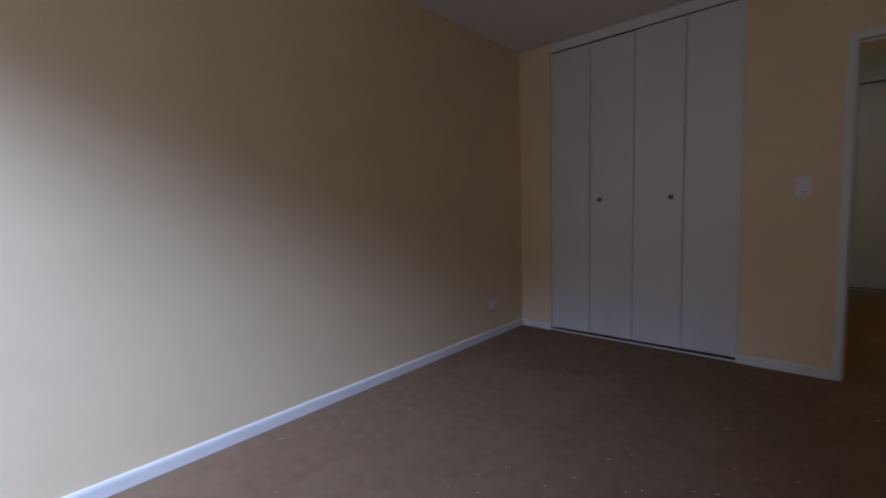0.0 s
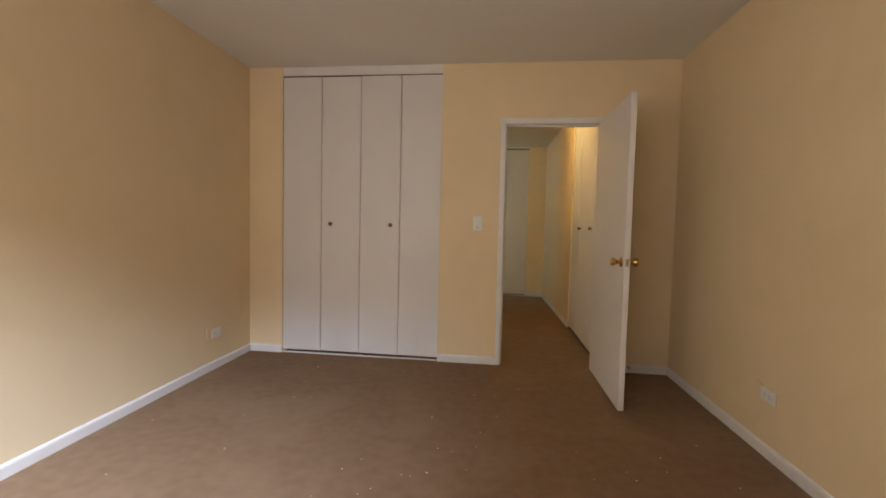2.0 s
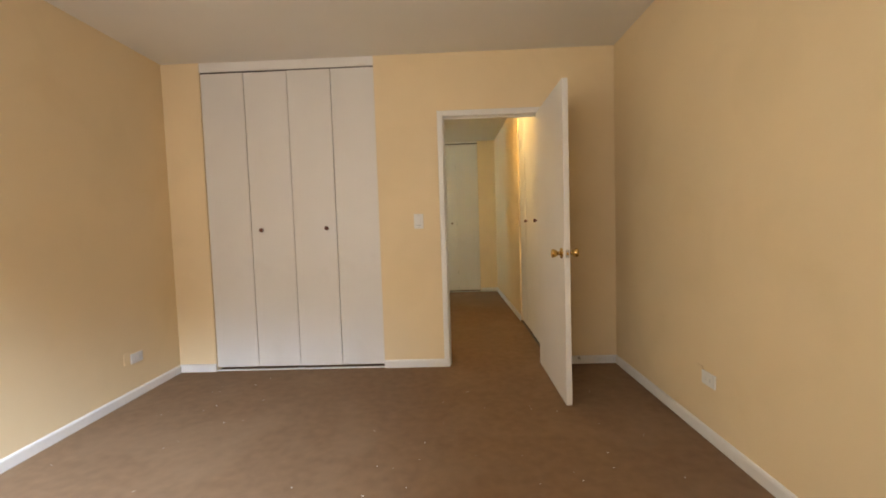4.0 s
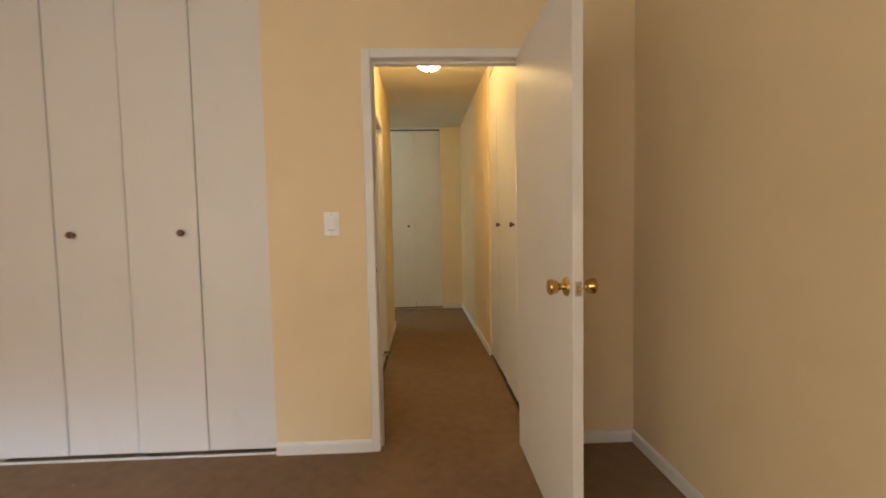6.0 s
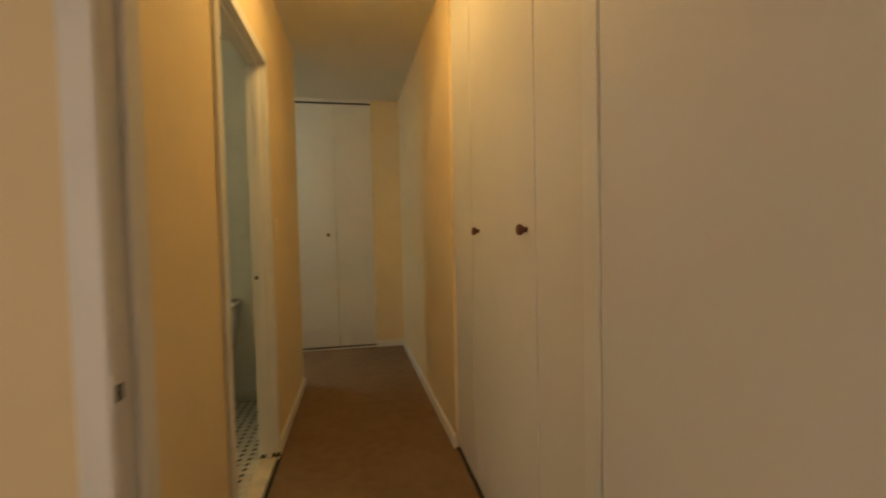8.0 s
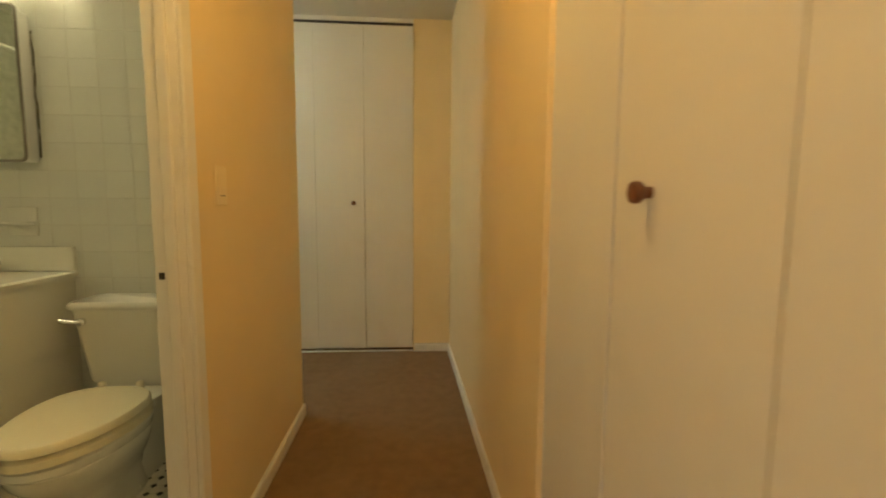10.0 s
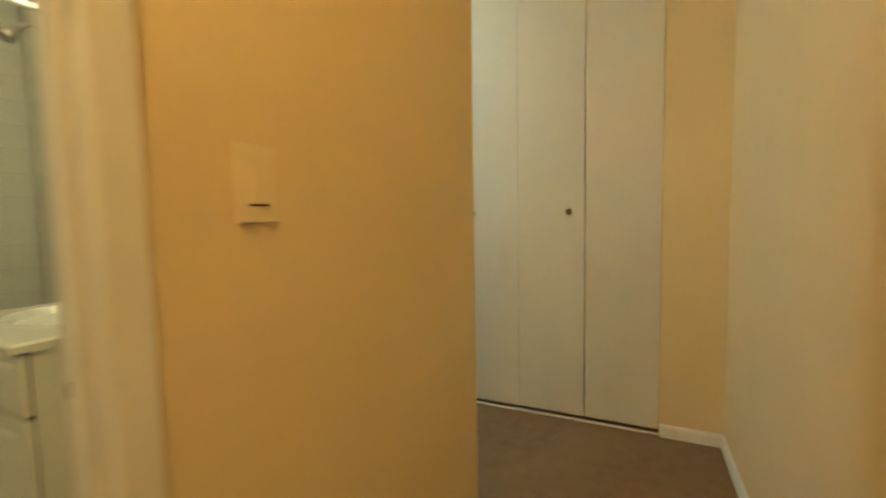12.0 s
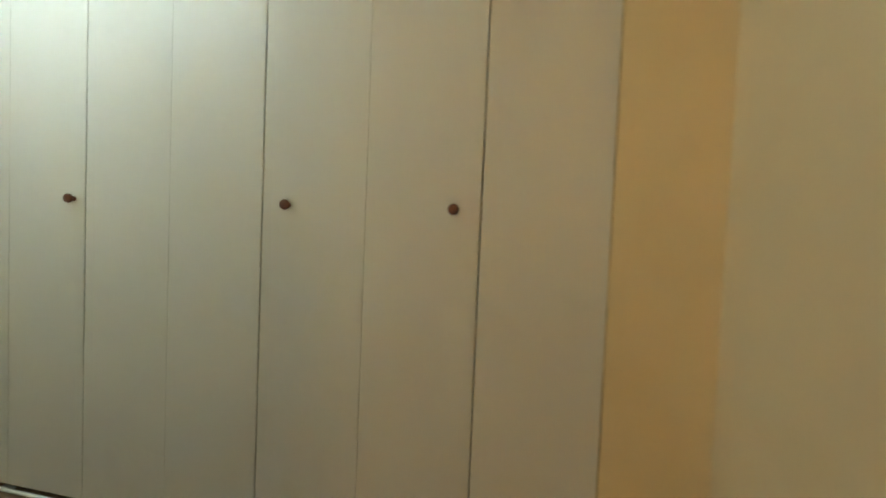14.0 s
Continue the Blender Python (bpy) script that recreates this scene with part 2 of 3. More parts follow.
structure("wall_passage_end", box(PX0 - 0.12, PX0, TY1, FY + 0.12, 0, ZH), PAINT)
structure("ceiling_hall", boxes((HX0 - 0.080, 1.45, 0.11, TY1, ZH, ZH + 0.1), (PX0 - 0.12, 1.0, TY1, FY + 0.7, ZH, ZH + 0.1)), CEIL, "matt off-white hall ceiling")

# outside the window: an added, unseen block that hides the low sky
structure("backdrop_sky_blocker", boxes((-14, 12, -13.0, -12.5, -6, 6.0)), BLOCKERM, "unseen brown block added outside to hide the low sky")
structure("ground", box(-14, 12, -12.5, BY0 - 0.16, -6.2, -6.0), GROUT)

# bathroom shell
wall_bath_back = structure("wall_bath_back", box(TX0 - 0.12, HX0 - 0.080, TY1 - 0.0088, TY1 + 0.012, 0, ZH), GROUT, "white tiled bathroom wall")
wall_bath_tub = structure("wall_bath_tub", box(TX0 - 0.12, TX0 + 0.0088, TY0 - 0.11, TY1, 0, ZH), GROUT, "white tiled wall beside bathtub")
structure("wall_bath_entry", box(TX0, HX0 - 0.080, TY0 - 0.11, TY0, 0, ZH), TILE)
structure("wall_bath_inner", box(HX0 - 0.084, HX0 - 0.080, OY1 + 0.016, TY1, 0, ZH), TILE)
structure("ceiling_bath", box(TX0 - 0.12, HX0 - 0.080, TY0 - 0.11, TY1, ZH, ZH + 0.1), CEIL)
floor_bath = structure("floor_bath", box(TX0, HX0 - 0.070, TY0, TY1, 0.002, 0.014), GROUT, "black and white mosaic bathroom floor")
structure("door_saddle", box(HX0 - 0.075, HX0 + 0.004, OY0, OY1, 0.0, 0.024, 0.005, 2), MARBLE, "worn marble door saddle")

structure("saddle_gap", box(HX0 + 0.004, HX0 + 0.020, OY0, OY1 + 0.05, 0.0, 0.003), DARK, "dark gap between saddle and carpet")


def crust():
    bm = bmesh.new()
    random.seed(8)
    for k in range(26):
        x, w = HX0 - 0.075 + 0.0036 * k, random.uniform(0.003, 0.006)
        box(x - w, x + w, OY1 - random.uniform(0.003, 0.010), OY1 + 0.004, 0.022, 0.030 + random.uniform(0, 0.016), 0.001, bm=bm)
    return bm


structure("jamb_crust", crust(), RUST, "rusty crumbled paint at the foot of the jamb")
# ---------------------------------------------------------------- trim


def baseboard(name, x0, y0, x1, y1, inward):
    """A moulded board from one end to the other, standing on the side that inward points to."""
    a, b, n = Vector((x0, y0, 0)), Vector((x1, y1, 0)), Vector((*inward, 0))
    prof = [(0, 0), (0.013, 0), (0.013, 0.050), (0.010, 0.059), (0.005, 0.064), (0, 0.065)]
    rings = [[p + n * d + Vector((0, 0, z)) for d, z in prof] for p in (a, b)]
    return structure(name, loft(rings), WHITE, "white painted baseboard")


baseboard("baseboard", BX0 + SKEW * 0.97, BY0, BX0, -0.013, (1, 0))
baseboard("baseboard", BX1 + SKEW * 0.48, BY0, BX1, -0.013, (-1, 0))
baseboard("baseboard", BX0, 0, CX0, 0, (0, -1))
baseboard("baseboard", CX1, 0, -0.045, 0, (0, -1))
baseboard("baseboard", DX1 + 0.047, 0, BX1, 0, (0, -1))
baseboard("baseboard", HX0, 0.125, HX0, OY0 - 0.056, (1, 0))
baseboard("baseboard", HX0, OY1 + 0.056, HX0, HY1 + 0.013, (1, 0))
baseboard("baseboard", 0.828, KY1 - 0.004, 0.775, FY - 0.013, (-1, -0.02))
baseboard("baseboard", 0.492, FY, 0.772, FY, (0, -1))
baseboard("baseboard", PX0, HY1, HX0, HY1, (0, 1))

# bedroom door frame
structure("trim_door_bedroom", boxes((-0.046, -0.001, -0.012, 0, 0, DZ + 0.046, 0.003), (DX1 + 0.001, DX1 + 0.046, -0.012, 0, 0, DZ + 0.046, 0.003),
                                     (-0.001, DX1 + 0.001, -0.0118, 0, DZ + 0.001, DZ + 0.046, 0.003)), WHITE, "white painted door casing")
structure("trim_jamb_bedroom", boxes((-0.018, 0, 0, 0.115, 0, DZ, 0.002), (DX1, DX1 + 0.018, 0, 0.115, 0, DZ, 0.002),
                                     (-0.018, DX1 + 0.018, 0, 0.115, DZ, DZ + 0.018, 0.002),
                                     (0, 0.012, 0.042, 0.078, 0, DZ - 0.012, 0.002), (DX1 - 0.012, DX1, 0.042, 0.078, 0, DZ - 0.012, 0.002),
                                     (0, DX1, 0.042, 0.078, DZ - 0.012, DZ, 0.002)), WHITE, "white painted door jamb with stop")
structure("trim_jamb_hall_side", boxes((-0.046, -0.001, 0.11, 0.122, 0, DZ + 0.046, 0.003), (DX1 + 0.001, DX1 + 0.034, 0.11, 0.122, 0, DZ + 0.046, 0.003),
                                       (-0.001, DX1 + 0.001, 0.11, 0.1218, DZ + 0.001, DZ + 0.046, 0.003)), WHITE)
# bathroom door frame
structure("trim_door_bath", boxes((HX0, HX0 + 0.014, OY0 - 0.054, OY0 - 0.001, 0, OZ + 0.06, 0.004), (HX0, HX0 + 0.014, OY1 + 0.001, OY1 + 0.054, 0, OZ + 0.06, 0.004),
                                  (HX0, HX0 + 0.0138, OY0 - 0.001, OY1 + 0.001, OZ + 0.001, OZ + 0.06, 0.004)), WHITE, "white painted bathroom door casing")
structure("trim_jamb_bath", boxes((HX0 - 0.085, HX0, OY0 - 0.016, OY0, 0.02, OZ, 0.002), (HX0 - 0.085, HX0, OY1, OY1 + 0.016, 0.02, OZ, 0.002),
                                  (HX0 - 0.085, HX0, OY0 - 0.016, OY1 + 0.016, OZ, OZ + 0.016, 0.002),
                                  (HX0 - 0.048, HX0 - 0.020, OY1 - 0.012, OY1, 0.024, OZ - 0.012, 0.002), (HX0 - 0.048, HX0 - 0.020, OY0, OY0 + 0.012, 0.024, OZ - 0.012, 0.002),
                                  (HX0 - 0.048, HX0 - 0.020, OY0, OY1, OZ - 0.012, OZ, 0.002)), WHITE, "white painted bathroom door jamb")


def strike(name, x0, x1, y0, y1, z, n):
    """A plate on the jamb with a dark latch hole; n: the way it faces along y, or 0 along x."""
    t = thing(name, ((x0 + x1) / 2, (y0 + y1) / 2, z), "painted strike plate with dark latch hole on the jamb", "strike plate", "strike plates")
    p = part("plate", box(x0, x1, y0, y1, z - 0.028, z + 0.028, 0.0008), WHITE, t)
    e = 0.0008
    if n:
        part("latch_hole", box(x0 + 0.009, x1 - 0.006, y0 - e, y1 + e, z - 0.009, z + 0.010), DARK, p)
    else:
        part("latch_hole", box(x0 - e, x1 + e, y0 + 0.006, y1 - 0.010, z - 0.012, z + 0.012), DARK, p)


strike("strike_plate", -0.001, 0.0016, -0.010, 0.022, 0.960, 0)
strike("strike_plate", HX0 - 0.082, HX0 - 0.052, OY1 - 0.0016, OY1 + 0.001, 0.965, 1)

# ---------------------------------------------------------------- window (behind the walk)
win = tagged(new("window_1"), "wide white framed window with sill", "window", kind="structure")
part("window_frame", boxes((wx0, wx0 + 0.05, BY0 - 0.12, BY0 - 0.08, wz0, wz1), (wx1 - 0.05, wx1, BY0 - 0.12, BY0 - 0.08, wz0, wz1),
                           (wx0 + .05, wx1 - .05, BY0 - 0.12, BY0 - 0.08, wz0, wz0 + 0.05), (wx0 + .05, wx1 - .05, BY0 - 0.12, BY0 - 0.08, wz1 - 0.05, wz1)), WHITE, win)
part("window_sill", box(wx0 - 0.03, wx1 + 0.03, BY0 - 0.08, BY0 + 0.05, wz0 - 0.03, wz0, 0.006, 2), WHITE, win)

# ---------------------------------------------------------------- bifold closet doors


def knob_profile():
    return [(0.009, 0), (0.009, 0.010), (0.0125, 0.013), (0.0165, 0.018), (0.0175, 0.023), (0.016, 0.029), (0.010, 0.032), (0.001, 0.0325)]


def bifold(m, w, z0, z1, knob_leaf, knob_side, zk, inset, label, crease=0.002, tight=0.0022):
    """A pair of folding leaves from local x = 0 to 2 w, facing local -y, in the pose m."""
    t = new("bifold_door")
    tagged(t, label, "closet door", "bifold closet doors")
    for i in range(2):
        x0, x1 = i * w + (0.0022 if i else tight), (i + 1) * w - (tight if i else 0.0022)
        y = crease if i else 0
        leaf = part("panel", box(x0, x1, y, y + 0.028, z0, z1, 0.0022, 2), LEAF, t)
        if i == knob_leaf:
            kx = x0 + inset if knob_side == 0 else x1 - inset
            prof = [(r, -h) for r, h in knob_profile()]
            part("knob", lathe(prof, "y", (kx, y, zk), 20), KNOBWOOD, leaf, "turned reddish-brown wooden knob", smooth=True)
    for k, zz in enumerate((0.3, 1.15, 2.1)):
        part("hinge", box(w - 0.02, w + 0.02, 0.0285 + crease, 0.031 + crease, zz, zz + 0.06), STEEL, t)
    t.matrix_basis = m
    return t


def closet_tracks(name, m, length, ztop, label, strip=(0.011, WHITE, "white painted floor strip")):
    t = new(name)
    tagged(t, label, "closet track")
    part("top_track", box(0, length, 0.004, 0.036, ztop - 0.002, ztop + 0.010), METAL_TRACK, t, "dark metal top track")
    part("bottom_strip", box(0, length, -0.012, 0.003, 0, strip[0], strip[0] * 0.27), strip[1], t, strip[2])
    part("pivot_bracket", box(length / 2 - 0.03, length / 2 + 0.03, -0.003, 0.012, 0.010, 0.016, 0.001), STEEL, t)
    t.matrix_basis = m
    return t


WL = (CX1 - CX0) / 4
bifold(pose(CX0, 0.012, 0), WL, 0.030, 2.446, 1, 0, 1.17, 0.088, "white painted flush bifold closet door in the bedroom")
bifold(pose(CX0 + 2 * WL, 0.012, 0), WL, 0.029, 2.449, 0, 1, 1.17, 0.076, "white painted flush bifold closet door in the bedroom")
closet_tracks("closet_track", pose(CX0, 0.012, 0), CX1 - CX0, 2.450, "closet track with white floor strip")
WK = (KY1 - KY0) / 4
for k in range(2):
    bifold(pose(KX, KY1 - 2 * k * WK, 0, rz=-90), WK, 0.020, 2.455, 1 - k, k, 1.18, (0.112, 0.062)[k], "white painted flush bifold closet door in the hall")
closet_tracks("closet_track", pose(KX, KY1, 0, rz=-90), KY1 - KY0, 2.465, "hall closet track with dark floor strip", (0.005, METAL_TRACK, "thin dark floor strip"))
WF = 0.3727
FR = 0.485
bifold(pose(FR - 2 * WF, FY + 0.010, 0), WF, 0.028, 2.506, 0, 1, 1.18, 0.080, "white painted flush bifold door of the passage closet", 0.0005, 0.0008)
bifold(pose(FR - 4 * WF, FY + 0.010, 0), WF, 0.027, 2.507, 1, 0, 1.18, 0.096, "white painted flush bifold door of the passage closet", 0.0005, 0.0008)
bifold(pose(FR - 6 * WF, FY + 0.010, 0), WF, 0.027, 2.507, 0, 1, 1.18, 0.050, "white painted flush bifold door of the second passage closet", 0.0005, 0.0008)
bifold(pose(FR - 8 * WF, FY + 0.010, 0), WF, 0.027, 2.507, 1, 0, 1.18, 0.060, "white painted flush bifold door of the second passage closet", 0.0005, 0.0008)
closet_tracks("closet_track", pose(FR - 4 * WF, FY + 0.010, 0), 4 * WF, 2.516, "passage closet track with white floor strip")
closet_tracks("closet_track", pose(FR - 8 * WF, FY + 0.010, 0), 4 * WF, 2.516, "passage closet track with white floor strip")

# ---------------------------------------------------------------- bedroom door
DX, DY0, DY1, KZ = 0.737, -0.846, -0.012, 0.967
door = thing("door_1", (DX1, -0.01, 0), "open white flush door with polished brass knobs", "door")
door["kind"] = "structure"
slab = part("slab", box(DX, DX + 0.036, DY0, DY1, 0.016, 2.024, 0.0025, 2), LEAF, door)
for s, x in ((-1, DX), (1, DX + 0.036)):
    prof = [(0.034, 0), (0.034, 0.003), (0.030, 0.008), (0.017, 0.012), (0.012, 0.018), (0.012, 0.024), (0.017, 0.030), (0.023, 0.040),
            (0.027, 0.052), (0.0275, 0.059), (0.025, 0.063), (0.017, 0.0625), (0.012, 0.060), (0.001, 0.059)]
    part("door_knob", lathe([(r, s * h) for r, h in prof], "x", (x, -0.787, KZ), 28), BRASS, door, "polished brass tulip door knob", smooth=True)
latch = part("latch_plate", box(DX + 0.008, DX + 0.030, DY0 - 0.0012, DY0 + 0.001, KZ - 0.024, KZ + 0.024, 0.001), STEEL, door, "worn steel latch plate")
part("latch_bolt", box(DX + 0.012, DX + 0.024, DY0 - 0.010, DY0, KZ - 0.008, KZ + 0.008, 0.003, 2), BRASS, latch)
for zz in (0.25, 1.78):
    part("hinge", lathe([(0.006, 0), (0.006, 0.09)], "z", (DX1 + 0.003, -0.016, zz), 12), BRASS, door)

# ---------------------------------------------------------------- switches and outlets


def wall_switch(m, label, plate, slots):
    t = new("light_switch")
    tagged(t, label, "light switch", "light switches")
    p = part("plate", box(-0.038, 0.038, -0.006, 0, -0.060, 0.060, 0.004, 3), plate, t)
    part("rocker_frame", box(-0.0175, 0.0175, -0.0075, -0.003, -0.034, 0.034, 0.0012), plate, t)
    bm = box(-0.0155, 0.0155, -0.011, -0.006, -0.031, 0.031, 0.0015)
    for v in bm.verts:
        if v.co.z > 0 and v.co.y < -0.008:
            v.co.y += 0.003
    part("rocker", bm, plate, t)
    part("rocker_gap", box(-0.0165, 0.0165, -0.0079, -0.0070, -0.0335, -0.031), DARK, t)
    for z in (-0.048, 0.048):
        part("screw", lathe([(0.003, 0), (0.003, -0.0015)], "y", (0, -0.0055, z), 10), STEEL if slots else plate, t)
    t.matrix_basis = m


wall_switch(pose(-0.220, 0, 1.202), "white rocker light switch on the cream wall", PLASTIC, True)
wall_switch(pose(HX0, 1.898, 1.218, rz=90), "almond rocker light switch on the hall wall", IVORY, False)


def outlet(m):
    t = new("wall_outlet")
    tagged(t, "white duplex outlet beside a painted-over blank plate", "outlet", "wall outlets")
    part("plate", box(-0.058, 0.058, -0.012, -0.004, -0.036, 0.036, 0.003, 2), PLASTIC, t)
    part("back_box", box(-0.054, 0.054, -0.005, 0, -0.033, 0.033), PAINT, t)
    for x in (-0.02, 0.02):
        f = part("socket", box(x - 0.014, x + 0.014, -0.0135, -0.010, -0.017, 0.017, 0.003, 2), PLASTIC, t)
        for z in (-0.006, 0.006):
            part("slot", box(x - 0.004, x + 0.004, -0.0140, -0.0128, z - 0.001, z + 0.001), DARK, f)
    part("blank_plate", box(-0.115, -0.062, -0.005, 0, -0.028, 0.050, 0.002, 2), PAINT, t, "painted-over cream blank plate")
    t.matrix_basis = m


outlet(pose(BX1 + 0.010, -1.27, 0.325, rz=-90))
outlet(pose(BX0 + 0.009, -0.50, 0.285, rz=91))

stop = thing("door_stop", (1.05, -0.013, 0.05), "small spring door stop on the baseboard", "door stop")
part("base", lathe([(0.012, -0.013), (0.012, -0.017), (0.006, -0.022)], "y", (1.05, 0, 0.05), 14), STEEL, stop)
part("spring", tube([(1.05, -0.02, 0.05), (1.05, -0.05, 0.05), (1.05, -0.078, 0.048)], 0.005), STEEL, stop, smooth=True)
part("tip", lathe([(0.007, -0.076), (0.008, -0.08), (0.008, -0.09), (0.005, -0.093)], "y", (1.05, 0, 0.048), 14), PLASTIC, stop)

# ---------------------------------------------------------------- ceiling lamps


def dome_lamp(x, y, glow, label, s=1.0):
    t = thing("ceiling_light", (x, y, ZH), label, "ceiling light", "ceiling lights")
    part("pan", lathe([(0.150 * s, ZH), (0.155 * s, ZH - 0.012), (0.148 * s, ZH - 0.030), (0.128 * s, ZH - 0.040)], "z", (x, y, 0), 40), BRASS, t, "polished brass pan", smooth=True)
    prof = [(0.124 * s, ZH - 0.036)]
    for k in range(1, 11):
        a = k / 10 * math.pi / 2
        prof.append((0.124 * s * math.cos(a), ZH - 0.040 - 0.128 * s * math.sin(a)))
    part("glass_dome", lathe(prof, "z", (x, y, 0), 40), glow, t, "lit frosted glass dome", smooth=True)
    # brass finial in near-black: its dark look against the lit glass is painted
    part("finial", lathe([(0.011, ZH - 0.164), (0.013, ZH - 0.172), (0.010, ZH - 0.181), (0.001, ZH - 0.186)], "z", (x, y, 0), 16), BLACKISH, t, "brass finial coloured dark as if seen against the lit dome", smooth=True)


dome_lamp(0.315, 1.196, GLOW_WARM, "frosted glass dome ceiling light with brass rim, lit")
dome_lamp(-1.6, 3.3, GLOW_COOL, "frosted glass dome ceiling light with cool bulb, lit")

# ---------------------------------------------------------------- bathroom: vanity
VX0, VX1, VY0, VZ = -1.718, -1.058, 1.935, 0.828
van = thing("vanity_cabinet", ((VX0 + VX1) / 2, 2.25, 0.014), "white bathroom vanity cabinet with raised-panel doors", "vanity")
part("body", boxes((VX0, VX1, VY0 + 0.02, TY1 - 0.014, 0.10, VZ, 0.002), (VX0 + 0.03, VX1 - 0.002, VY0 + 0.08, TY1 - 0.014, 0.014, 0.10)), CABINET, van)


def raised_panel(x0, x1, y, z0, z1, rail):
    bm = box(x0, x1, y, y + 0.019, z0, z1, 0.003, 2)
    rings = []
    for d, dy in ((rail, 0.0006), (rail + 0.004, -0.0032), (rail + 0.010, -0.0045), (rail + 0.024, -0.0016), (rail + 0.027, -0.0012)):
        rings.append([(x0 + d, y + dy, z0 + d), (x1 - d, y + dy, z0 + d), (x1 - d, y + dy, z1 - d), (x0 + d, y + dy, z1 - d)])
    return loft(rings, False, True, bm)


# near-black sheet behind the fronts, so that their gaps look shaded
part("gap_shade", box(VX0 + 0.001, VX1 - 0.001, VY0 + 0.0185, VY0 + 0.0205, 0.104, VZ - 0.007), DARK, van, "dark panel that puts shade into the gaps between doors and drawer")
part("false_drawer", raised_panel(VX0 + 0.004, VX1 - 0.004, VY0, 0.648, VZ - 0.009, 0.03), CABINET, van)
vm = (VX0 + VX1) / 2
for s in (-1, 1):
    a, b = (VX0 + 0.004, vm - 0.002) if s < 0 else (vm + 0.002, VX1 - 0.004)
    d = part("door", raised_panel(a, b, VY0, 0.105, 0.638, 0.045), CABINET, van)
    kx = vm + s * 0.034
    part("knob", lathe([(0.006, 0), (0.006, -0.012), (0.013, -0.016), (0.016, -0.022), (0.012, -0.027), (0.001, -0.028)], "y", (kx, VY0, 0.593), 16),
         BLACKISH, d, "dark bronze cabinet knob", smooth=True)

top = thing("bathroom_countertop", (vm, 2.25, VZ), "cream cultured marble vanity top with molded basin", "vanity top")


def basin_top():
    bm = bmesh.new()
    x0, x1, y0, y1 = VX0 - 0.012, VX1 + 0.014, VY0 - 0.022, TY1 - 0.014
    nx, ny = 52, 44
    cx, cy, rx, ry = vm, VY0 + 0.27, 0.225, 0.165
    g = []
    for j in range(ny + 1):
        row = []
        for i in range(nx + 1):
            x, y = x0 + (x1 - x0) * i / nx, y0 + (y1 - y0) * j / ny
            d = math.hypot((x - cx) / rx, (y - cy) / ry)
            z = VZ + 0.024
            if d < 1:
                z -= 0.12 * (1 - d ** 2.2) ** 0.8
            elif d < 1.12:
                z += 0.003 * math.sin((d - 1) / 0.12 * math.pi)
            e = min(x - x0, x1 - x, y - y0)
            z -= 0.005 * max(0, 1 - e / 0.012) ** 2
            row.append(bm.verts.new((x, y, z)))
        g.append(row)
    for j in range(ny):
        for i in range(nx):
            bm.faces.new((g[j][i], g[j][i + 1], g[j + 1][i + 1], g[j + 1][i]))
    rim = g[0] + [r[-1] for r in g[1:]] + g[-1][-2::-1] + [r[0] for r in g[-2:0:-1]]
    low = [bm.verts.new((v.co.x, v.co.y, VZ + 0.001)) for v in rim]
    for k in range(len(rim)):
        q = (k + 1) % len(rim)
        bm.faces.new((rim[q], rim[k], low[k], low[q]))
    bmesh.ops.recalc_face_normals(bm, faces=bm.faces)
    return bm


part("basin_slab", basin_top(), CULTURED, top, smooth=True)
part("backsplash", box(VX0 - 0.012, VX1 + 0.014, TY1 - 0.034, TY1 - 0.014, VZ + 0.024, VZ + 0.137, 0.006, 3), CULTURED, top)
part("drain", lathe([(0.024, VZ - 0.090), (0.022, VZ - 0.086), (0.010, VZ - 0.086)], "z", (vm, VY0 + 0.27, 0), 20), CHROME, top)

fa = (vm - 0.0, TY1 - 0.105, VZ + 0.024)
faucet = thing("faucet", fa, "chrome centerset bathroom faucet with two handles", "faucet")
part("base_plate", loft([circle(0.085, fa[2] + h, 28, "z", (fa[0], fa[1], 0), r) for h, r in ((0, 0.027), (0.012, 0.026), (0.018, 0.02))]), CHROME, faucet, smooth=True)
part("spout", tube([(fa[0], fa[1], fa[2] + 0.012), (fa[0], fa[1] - 0.003, fa[2] + 0.050), (fa[0], fa[1] - 0.035, fa[2] + 0.066), (fa[0], fa[1] - 0.090, fa[2] + 0.064),
                    (fa[0], fa[1] - 0.125, fa[2] + 0.058), (fa[0], fa[1] - 0.138, fa[2] + 0.040)], 0.0135), CHROME, faucet, smooth=True)
for s in (-1, 1):
    hx = fa[0] + s * 0.056
    h = part("handle", lathe([(0.020, fa[2] + 0.014), (0.021, fa[2] + 0.026), (0.017, fa[2] + 0.030), (0.026, fa[2] + 0.034), (0.027, fa[2] + 0.056), (0.020, fa[2] + 0.062), (0.001, fa[2] + 0.063)], "z", (hx, fa[1], 0), 18), CHROME, faucet, smooth=True)
    for k in range(8):
        a = math.pi * k / 4
        part("flute", tube([(hx + 0.0265 * math.cos(a), fa[1] + 0.0265 * math.sin(a), fa[2] + z) for z in (0.036, 0.045, 0.055)], 0.003, 6), CHROME, h, smooth=True)

# ---------------------------------------------------------------- toilet
TC = -0.715
toilet = thing("toilet", (TC, 2.2, 0.014), "white two-piece toilet with closed bone-coloured lid", "toilet")


